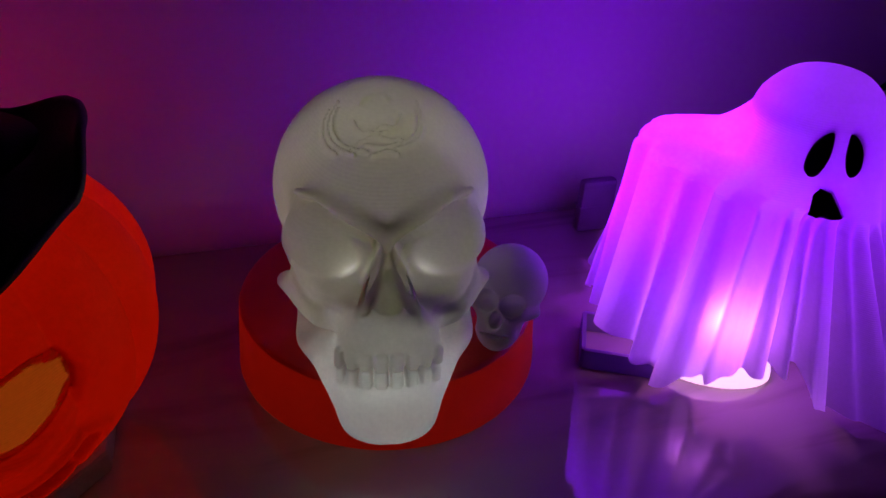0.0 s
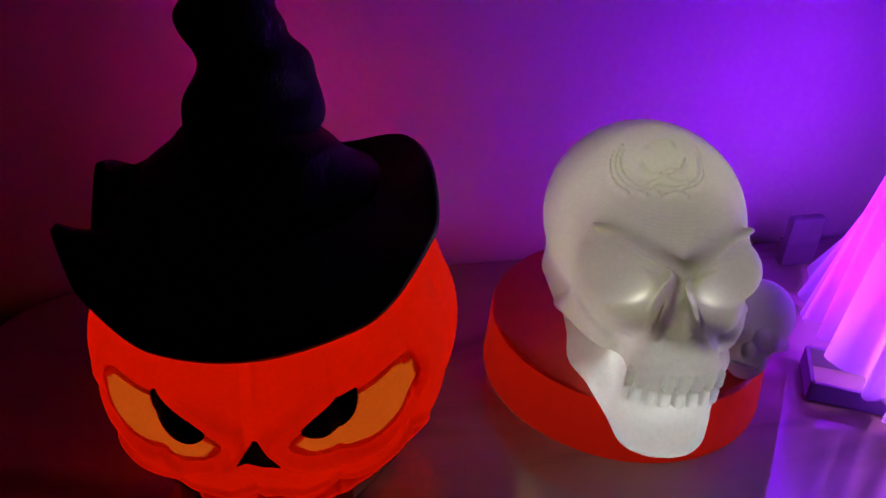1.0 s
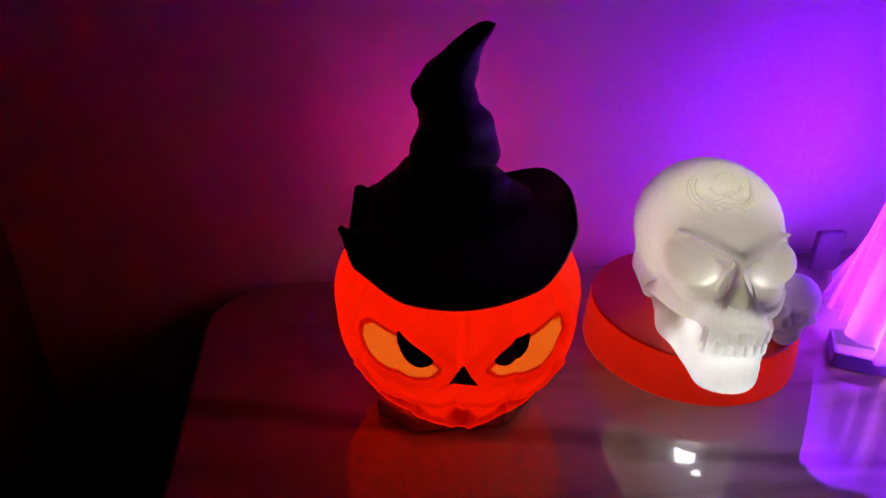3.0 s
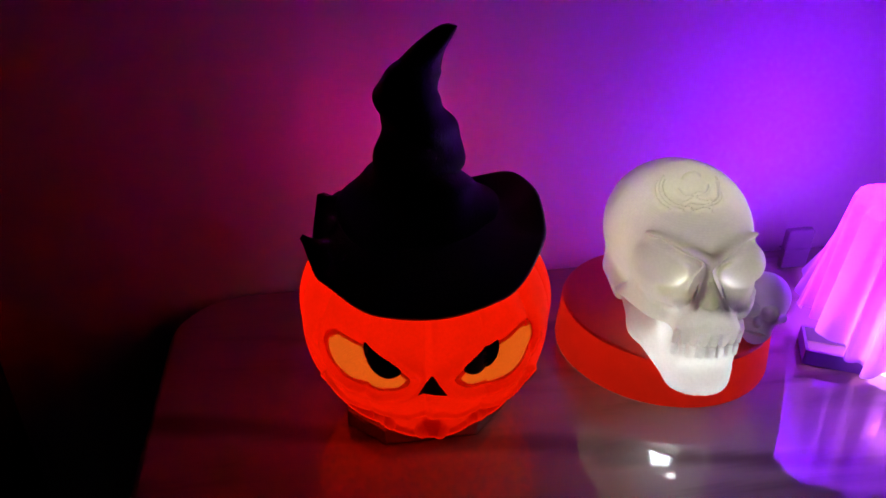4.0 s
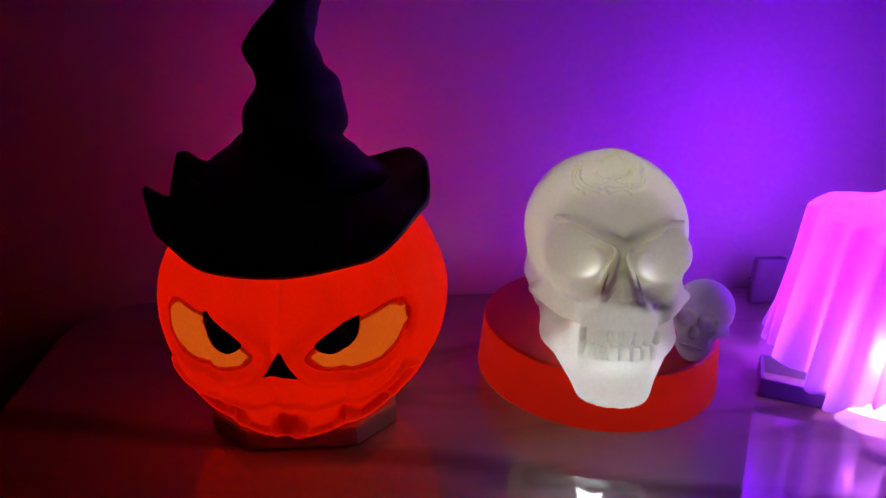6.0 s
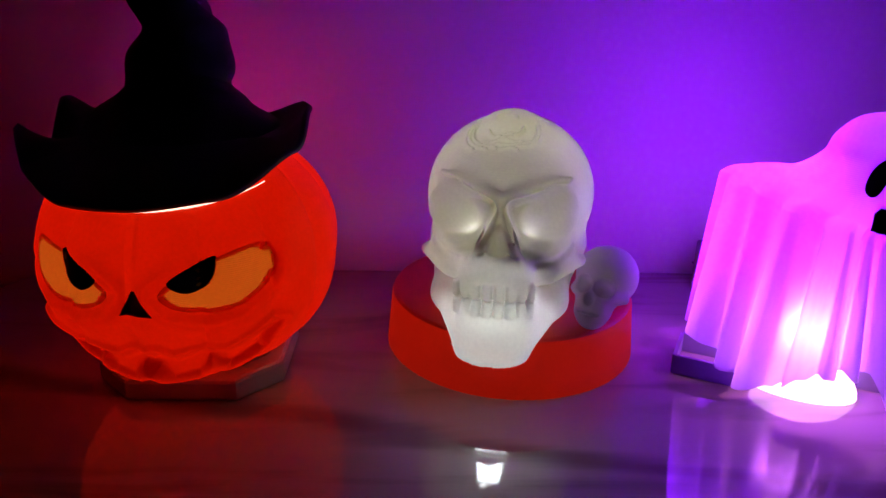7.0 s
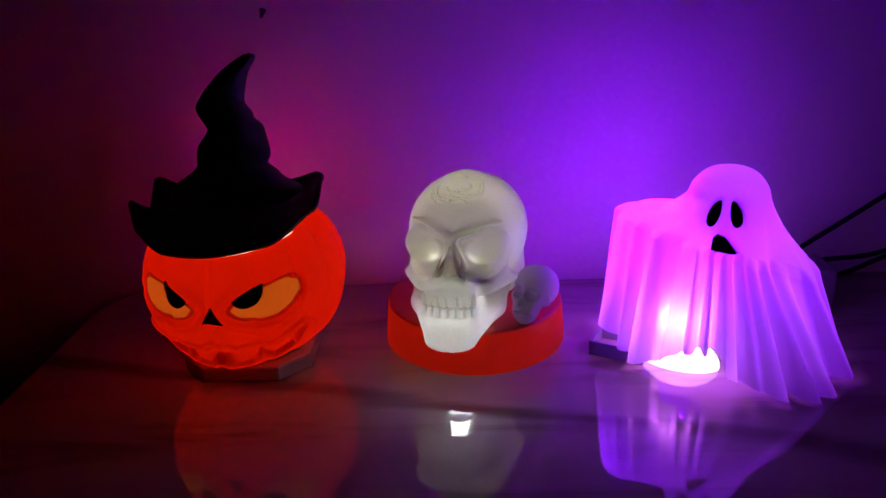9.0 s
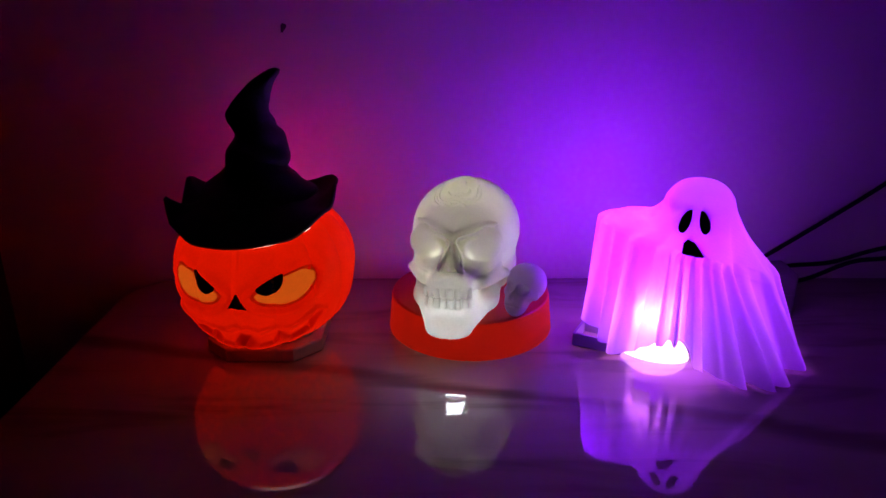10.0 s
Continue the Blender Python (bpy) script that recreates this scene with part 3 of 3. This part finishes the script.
def skull_field(p):
    """Skull in its own frame: -y ahead, z up."""
    q = mirrored(p)
    d = ellipsoid(q, (0, -0.0005, 0.1060), (0.0520, 0.0610, 0.0490))
    d = join(d, ellipsoid(q, (0, -0.044, 0.110), (0.0410, 0.035, 0.0300)), 0.014)
    d = join(d, ellipsoid(q, (0, -0.056, 0.092), (0.0400, 0.030, 0.025)), 0.010)
    d = join(d, ellipsoid(q, (0, -0.012, 0.1490), (0.0150, 0.0170, 0.0095)), 0.010)
    # cheekbones flaring out to the sides, hollow temples behind them
    d = join(d, capsule(q, (0.026, -0.070, 0.083), (0.0445, -0.046, 0.0800), 0.0080, 0.0040), 0.010)
    d = join(d, block(q, (0, -0.080, 0.0845), (0.0205, 0.0224, 0.0125), 0.0095), 0.008)
    d = join(d, capsule(q, (0.040, -0.004, 0.074), (0.036, -0.016, 0.060), 0.010, 0.007), 0.012)
    d = cut(d, ellipsoid(q, (0.0575, -0.0430, 0.1100), (0.0140, 0.0160, 0.0160)), 0.008)
    # sockets with large bulging eyes that slope up to the sides
    c = (0.0235, -0.090, 0.1115)
    w = tilted(q, c, 9)
    d = cut(d, ellipsoid(w, (0.0238, -0.0905, 0.1120), (0.0240, 0.0205, 0.0180)), 0.0035)
    d = join(d, ellipsoid(w, (0.0230, -0.0580, 0.1112), (0.0196, 0.0200, 0.0156)), 0.0025)
    # brow ridges meeting low over the nose
    d = join(d, capsule(q, (0.0010, -0.0815, 0.1240), (0.036, -0.0540, 0.1300), 0.0034, 0.0010), 0.0080)
    # nose: a tent of two ridges
    d = join(d, capsule(q, (0.000, -0.0785, 0.121), (0.0095, -0.0915, 0.0965), 0.0024, 0.0042), 0.0055)
    d = join(d, ellipsoid(q, (0, -0.0870, 0.0995), (0.0078, 0.0075, 0.0110)), 0.003)
    # crisp grooves round the eyes and beside the nose
    x, z = q[:, 0, :, 0], q[:, 0, :, 2]
    eye = rounded([(0.0030, 0.1190), (0.0140, 0.1240), (0.0290, 0.1280), (0.0390, 0.1262), (0.0435, 0.1165), (0.0420, 0.1050), (0.0340, 0.0965), (0.0220, 0.0940), (0.0100, 0.1000)], 4)
    rim = poly_distance(x, z, eye)
    groove = 0.0030 * np.exp(-(rim / 0.0016) ** 2) * np.clip((z - 0.093) / 0.020, 0.20, 1) * np.clip((0.041 - x) / 0.014, 0.35, 1)
    groove += 0.0016 * np.exp(-((rim - 0.0045) / 0.0022) ** 2) * np.clip((0.112 - z) / 0.01, 0, 1)
    groove += 0.0013 * np.exp(-(poly_distance(x, z, [(-0.001, 0.1175), (0.0012, 0.1175), (0.0110, 0.0960), (-0.0110, 0.0960)]) / 0.0012) ** 2)
    d = d + groove[:, None, :] * np.clip((-0.050 - q[..., 1]) / 0.010, 0, 1)
    low = q[0, 0, :, 2] < 0.090
    d[:, :, low] = join(d[:, :, low], tooth_row(q[:, :, low], 0.0795, 0.0100, 0.0), 0.0008)
    # scratched emblem, raised a little on the forehead
    x, y = p[..., 0] + 0.003, p[..., 1] + 0.027
    rad, ang = np.hypot(x, y), np.degrees(np.arctan2(y, x)) % 360
    lines = np.zeros(d.shape)
    for r0, a0, a1 in ((0.0235, 150, 225), (0.0212, 140, 245), (0.0190, 150, 258), (0.0200, 290, 385), (0.0180, 285, 375), (0.0105, 190, 350), (0.0070, 20, 160)):
        lines = np.maximum(lines, np.exp(-((rad - r0 + 0.0003 * np.sin(ang / 14)) / 0.0007) ** 2) * (((ang > a0) & (ang < a1)) | (ang + 360 < a1)))
    for k, half in enumerate((0.0075, 0.0095, 0.0080, 0.0060)):
        y0 = -0.0085 - 0.0040 * k + 0.0010 * np.sin(x * 420 + 2 * k)
        lines = np.maximum(lines, np.exp(-((y - y0) / 0.0008) ** 2) * (np.abs(x - 0.001 * k) < half))
    d = d - 0.0020 * lines * (p[..., 2] > 0.11)
    return d


def jaw_field(p):
    q = mirrored(p)
    d = capsule(q, (0.0365, -0.034, 0.0715), (0.0300, -0.058, 0.058), 0.0060, 0.0085)
    d = join(d, capsule(q, (0.0300, -0.058, 0.058), (0.0105, -0.0935, 0.0455), 0.0085, 0.0105), 0.008)
    d = join(d, ellipsoid(q, (0, -0.0950, 0.0440), (0.0160, 0.0140, 0.0130)), 0.010)
    d = join(d, block(q, (0, -0.0785, 0.0595), (0.0212, 0.0220, 0.0125), 0.0080), 0.006)
    d = join(d, tooth_row(q, 0.0690, 0.0098, 0.0012), 0.0008)
    return d


def skull_lamp():
    thing = new("skull_lamp")
    tagged(thing, "frosted white plastic skull lamp lit inside, on a red base", "lamp")
    bpy.context.view_layer.update()

    def placed(v):
        m = np.array(SKULL)
        return v @ m[:3, :3].T + m[:3, 3]

    v, f = skin(skull_field, (-0.060, -0.119, 0.046), (0.060, 0.071, 0.166), 0.00085, 1)
    meshed("cranium", placed(v), f, BONE, thing, "frosted white skull lit from inside")
    v, f = skin(jaw_field, (-0.052, -0.119, 0.026), (0.052, -0.008, 0.094), 0.00085, 1)
    # the jaw is a hollow print, open below
    a, b, c = v[f[:, 0]], v[f[:, 1]], v[f[:, 2]]
    n = np.cross(b - a, c - a)
    n /= np.linalg.norm(n, axis=1)[:, None] + 1e-12
    f = f[~((np.abs(n[:, 2]) > 0.45) & (a[:, 2] < 0.0415) & (a[:, 1] < -0.03))]
    meshed("jaw", placed(v), f, BONE, thing, "bright white lower jaw with teeth")
    # opaque plate that carries the lights
    # unseen opaque plate, added to shade the face below the eyes
    bm = bmesh.new()
    bmesh.ops.create_cone(bm, cap_ends=True, segments=40, radius1=0.021, radius2=0.021, depth=0.002, matrix=SKULL @ Matrix.Translation((0, -0.058, 0.0955)))
    part("shade_plate", bm, GREY_BASE, thing, "unseen plate added to block light below the eyes")
    # added tube just behind the surface: blocks light for the smudge by the nose
    bm = tube([tuple(SKULL @ Vector(v)) for v in ((-0.009, -0.0775, 0.0895), (0.002, -0.0840, 0.0895), (0.012, -0.0808, 0.0885), (0.021, -0.0752, 0.0870), (0.028, -0.0668, 0.0840))], 0.0050, 12, 6)
    part("shade_tube", bm, RUBBER, thing, "unseen tube added to cast the dark smudge by the nose")
    # red round base with a soft upper edge
    def turned(profile, mat, name, label):
        bm = bmesh.new()
        rings = [[bm.verts.new((0.0195 + r * math.cos(6.28319 * k / 120), 0.0810 + r * math.sin(6.28319 * k / 120), z)) for k in range(120)] for r, z in profile]
        for a, b in zip(rings, rings[1:]):
            for k in range(120):
                bm.faces.new((a[k], a[(k + 1) % 120], b[(k + 1) % 120], b[k]))
        if name == "base_top":
            bm.faces.new(rings[-1])
        part(name, bm, mat, thing, label)

    turned(((0.0812, 0.0004), (0.0826, 0.0014), (0.0796, 0.0355), (0.0790, 0.0372)), RED_SIDE, "base_side", "red plastic side of the base, brightened from inside")
    turned(((0.0790, 0.0372), (0.0781, 0.0384), (0.0762, 0.0390), (0.040, 0.0391)), RED_BASE, "base_top", "flat red top of the base")
    # post between base and skull
    bm = bmesh.new()
    bmesh.ops.create_cone(bm, cap_ends=True, segments=40, radius1=0.030, radius2=0.026, depth=0.034, matrix=SKULL @ Matrix.Translation((0, 0.004, 0.056)))
    part("post", bm, BONE, thing, "short white post under the skull")
    # the lit window under the chin, seen in the table's gloss
    bm = bmesh.new()
    top, low = [], []
    for x, y, z in ((-0.0100, -0.056, 0.0480), (0.0100, -0.056, 0.0480), (0.0065, -0.066, 0.0680), (-0.0065, -0.066, 0.0680)):
        low.append(bm.verts.new(SKULL @ Vector((x, y, z))))
        top.append(bm.verts.new(SKULL @ Vector((x, y + 0.0005, z + 0.001))))
    bm.faces.new(low)
    bm.faces.new(top[::-1])
    for k in range(4):
        bm.faces.new((low[k], top[k], top[(k + 1) % 4], low[(k + 1) % 4]))
    bmesh.ops.recalc_face_normals(bm, faces=bm.faces[:])
    part("led_window", bm, LED_WHITE, thing, "bright white light window under the chin", soft=False)


skull_lamp()


def small_field(p):
    q = mirrored(p)
    d = ellipsoid(q, (0, 0.003, 0.0300), (0.0185, 0.0210, 0.0185))
    d = join(d, ellipsoid(q, (0, -0.0095, 0.0130), (0.0118, 0.0115, 0.0160)), 0.007)
    d = join(d, capsule(q, (0.010, -0.012, 0.018), (0.0155, -0.004, 0.019), 0.003, 0.003), 0.004)
    d = cut(d, ellipsoid(q, (0.0070, -0.0190, 0.0235), (0.0062, 0.0100, 0.0054)), 0.0010)
    d = cut(d, ellipsoid(q, (0, -0.0205, 0.0158), (0.0028, 0.0075, 0.0042)), 0.0008)
    d = cut(d, ellipsoid(q, (0, -0.0205, 0.0072), (0.0085, 0.0060, 0.0009)), 0.0006)
    d = cut(d, ellipsoid(q, (0.0135, -0.0130, 0.0115), (0.0035, 0.006, 0.0045)), 0.002)
    return d


def small_skull():
    v, f = skin(small_field, (-0.024, -0.026, -0.004), (0.024, 0.03, 0.054), 0.0007, 1)
    m = np.array(pose(0.0638, 0.0262, 0.0375, -20, 0, -36))
    ob = meshed("small_skull", v @ m[:3, :3].T + m[:3, 3], f, BONE_SOLID)
    tagged(ob, "small dull white plastic skull resting on the red base", "skull")


small_skull()


# ---- ghost lamp ----
GX, GY = 0.215, 0.036


def ghost_lamp():
    thing = new("ghost_lamp")
    tagged(thing, "glowing violet draped-sheet ghost lamp with black eyes", "lamp")
    cols, rows = 420, 110
    deg = np.linspace(0, 360, cols, endpoint=False)
    # shoulder and hem: reach and height by the angle, -90 (270) ahead, 180 to the left arm
    sh_r = around(deg, [(0, 0.090), (40, 0.078), (90, 0.066), (140, 0.070), (165, 0.0765), (185, 0.073), (205, 0.060), (225, 0.046), (270, 0.041), (305, 0.054), (335, 0.080)])
    sh_z = around(deg, [(0, 0.084), (40, 0.092), (90, 0.116), (140, 0.126), (165, 0.131), (185, 0.129), (205, 0.121), (225, 0.112), (270, 0.104), (305, 0.096), (335, 0.085)])
    hem_r = around(deg, [(0, 0.111), (30, 0.108), (70, 0.102), (95, 0.124), (112, 0.102), (128, 0.088), (150, 0.080), (168, 0.0790), (180, 0.0810), (188, 0.078), (196, 0.074), (215, 0.064), (240, 0.060), (270, 0.066), (295, 0.092), (311, 0.111), (330, 0.110)])
    hem_z = around(deg, [(0, 0.006), (30, 0.006), (95, 0.004), (132, 0.004), (150, 0.020), (168, 0.026), (180, 0.0255), (188, 0.021), (196, 0.010), (205, 0.006), (214, 0.008), (221, 0.014), (229, 0.022), (244, 0.029), (263, 0.031), (268, 0.014), (280, 0.007), (295, 0.003), (311, 0.0006), (330, 0.004)])
    rng = np.random.RandomState(4)
    fold = np.zeros(cols)
    for k, amp in ((11, 0.30), (17, 0.45), (23, 0.40), (29, 0.30), (7, 0.2), (37, 0.25)):
        fold += amp * np.sin(np.radians(deg) * k + rng.uniform(0, 6.28))
    fold = np.tanh(fold * 3.0) * 0.75 + 0.25 * np.tanh(fold)
    s = np.linspace(0, 1, rows)
    verts = []
    hx, hy = 0.0095, -0.003
    for i in range(rows):
        t = s[i]
        knots = [0, 0.07, 0.15, 0.22, 0.30, 0.40, 0.50, 0.60, 1.0]
        head = [0.0, 0.0178, 0.0285, 0.0332]
        r_sh, z_sh, r_h, z_h = sh_r, sh_z, hem_r, hem_z
        rk = [np.full(cols, h) for h in head] + [0.034 + (r_sh - 0.034) * 0.30, 0.034 + (r_sh - 0.034) * 0.68, 0.034 + (r_sh - 0.034) * 0.95, r_sh + (r_h - r_sh) * 0.12, r_h]
        neck = 0.131
        zk = [np.full(cols, h) for h in (0.1675, 0.1628, 0.1520, 0.1400)] + [neck + (z_sh - neck) * 0.35, neck + (z_sh - neck) * 0.80, z_sh - 0.003, z_sh - 0.018, z_h]
        j = min(max(np.searchsorted(knots, t, side="right") - 1, 0), len(knots) - 2)
        x = (t - knots[j]) / (knots[j + 1] - knots[j])
        p = [max(j - 1, 0), j, j + 1, min(j + 2, len(knots) - 1)]

        def glide(k):
            a, b, c, d = [k[q] for q in p]
            return 0.5 * (2 * b + (c - a) * x + (2 * a - 5 * b + 4 * c - d) * x * x + (3 * b - a - 3 * c + d) * x ** 3) if j < len(knots) - 2 else b + (c - b) * x
        r, z = glide(rk), glide(zk)
        drape = np.clip((t - 0.43) / 0.57, 0, 1) ** 0.65
        r = np.maximum(r + fold * around(deg, [(40, 0.004), (90, 0.002), (145, 0.004), (175, 0.0085), (200, 0.0062), (225, 0.0056), (245, 0.0078), (320, 0.0085), (355, 0.006)]) * 1.2 * drape, 0)
        lean = np.clip(1 - (t - 0.2) / 0.3, 0, 1)
        a = np.radians(deg)
        verts.append(np.stack([GX + hx * lean + r * np.cos(a), GY + hy * lean + r * np.sin(a), np.maximum(z, 0.0005)], -1))
    verts = np.concatenate(verts)
    faces = [(i * cols + c, (i + 1) * cols + c, (i + 1) * cols + (c + 1) % cols, i * cols + (c + 1) % cols) for i in range(rows - 1) for c in range(cols)]
    sheet = meshed("sheet", verts, faces, SHEET, thing, "draped translucent sheet with deep folds")
    tree = surface(sheet)
    right, up = (0.92, -0.39, 0), (0, 0, 1)
    left_eye = [(-0.0055, -0.0060), (-0.0030, -0.0098), (0.0010, -0.0085), (0.0042, -0.0010), (0.0046, 0.0070), (0.0038, 0.0100), (0.0000, 0.0080), (-0.0040, 0.0020)]
    part("eye", applique(rounded(left_eye), tree, (0.2050, 0.0075, 0.1360), right, up, 0.0008), BLACK_INK, thing, "black leaf-shaped eye")
    part("eye", applique(rounded([(-x * 0.95, y) for x, y in left_eye]), tree, (0.2195, 0.0015, 0.1360), right, up, 0.0008), BLACK_INK, thing, "black leaf-shaped eye")
    part("mouth", applique(dense([(-0.0085, -0.0040), (-0.0080, 0.0050), (-0.0050, 0.0080), (0.0010, 0.0055), (0.0105, -0.0075), (0.0020, -0.0070)]), tree, (0.2115, 0.0000, 0.1130), right, up, 0.0008), BLACK_INK, thing, "black crooked mouth")
    # square pedestal under the sheet, open above
    e1, e2 = Vector((0.890, -0.456, 0)), Vector((0.456, 0.890, 0))
    corner = Vector((0.119, 0.034, 0))
    far = corner + 0.160 * e1
    for a, b in ((corner, corner + 0.046 * e1), (far, far + 0.034 * e2), (far + 0.034 * e2, corner + 0.034 * e2), (corner + 0.034 * e2, corner)):
        way = (b - a).normalized()
        side = Vector((way.y, -way.x, 0)) * 0.0012
        bm = prism([(a + side).to_2d(), (b + side).to_2d(), (b - side).to_2d(), (a - side).to_2d()], 0.0, 0.0125)
        part("pedestal_side", bm, PEDESTAL_SIDE, thing, "grey side of the low pedestal", soft=False)
    # the lit bulb on the table, seen through the gap in the hem
    bm = bmesh.new()
    bmesh.ops.create_uvsphere(bm, u_segments=40, v_segments=16, radius=1.0, matrix=pose(0.192, 0.018, 0.0, 0, 0, -27) @ Matrix.Diagonal((0.033, 0.020, 0.022, 1)))
    bmesh.ops.bisect_plane(bm, geom=bm.verts[:] + bm.edges[:] + bm.faces[:], plane_co=(0, 0, 0.0004), plane_no=(0, 0, -1), clear_outer=True)
    part("bulb", bm, LED_PINK, thing, "glaring pinkish white light bulb")


ghost_lamp()


# ---- cables and marks ----
def cable(points, radius):
    ob = part("cable", tube(points, radius), RUBBER)
    tagged(ob, "black rubber power cable lying behind the ghost lamp", "cable", group="power cables")


def adapter(lo, hi, label):
    thing = new("power_adapter")
    tagged(thing, label, "adapter")
    part("body", box(lo, hi, 0.003), ADAPTER, thing, soft=False)
    x, y = (lo[0] + hi[0]) / 2, (lo[1] + hi[1]) / 2
    part("seam", box((lo[0] - 0.0004, lo[1] - 0.0004, (lo[2] + hi[2]) / 2 - 0.0005), (hi[0] + 0.0004, hi[1] + 0.0004, (lo[2] + hi[2]) / 2 + 0.0005)), ADAPTER, thing, soft=False)
    part("strain_relief", tube([(x, hi[1] - 0.002, lo[2] + 0.012), (x, hi[1] + 0.008, lo[2] + 0.012)], 0.004), RUBBER, thing)


adapter((0.3350, 0.095, 0.0), (0.3600, 0.138, 0.048), "dark grey plastic power adapter standing behind the ghost lamp")
# this second box stands in for the back tail of the ghost's sheet
adapter((0.1790, 0.1650, 0.0), (0.2060, 0.1740, 0.041), "thin grey box standing in for the sheet's tail behind the ghost")
cable([(0.330, 0.180, 0.004), (0.350, 0.184, 0.026), (0.369, 0.185, 0.0384), (0.4294, 0.185, 0.0807), (0.4835, 0.185, 0.1202), (0.60, 0.186, 0.21), (0.74, 0.19, 0.30)], 0.0026)
cable([(0.33, 0.170, 0.018), (0.3877, 0.180, 0.0237), (0.4393, 0.183, 0.0272), (0.4995, 0.184, 0.0446), (0.62, 0.185, 0.060), (0.745, 0.186, 0.05)], 0.0026)
cable([(0.36, 0.170, 0.004), (0.4099, 0.178, 0.0081), (0.4587, 0.180, 0.0279), (0.502, 0.181, 0.0328), (0.62, 0.182, 0.042), (0.75, 0.184, 0.03)], 0.0026)

bm = prism([(0.0025 * math.cos(a) * (1 + 0.4 * math.sin(3 * a)), 0.0065 * math.sin(a) * (1 + 0.3 * math.cos(2 * a))) for a in np.linspace(0, 6.28319, 24, endpoint=False)], 0, 0.0006)
bmesh.ops.transform(bm, matrix=pose(-0.179, WALL_Y - 0.0001, 0.285, 90, 20, 0), verts=bm.verts)
tagged(part("wall_mark", bm, STAIN, soft=False), "small dark chipped mark on the painted wall", "mark", kind="structure")
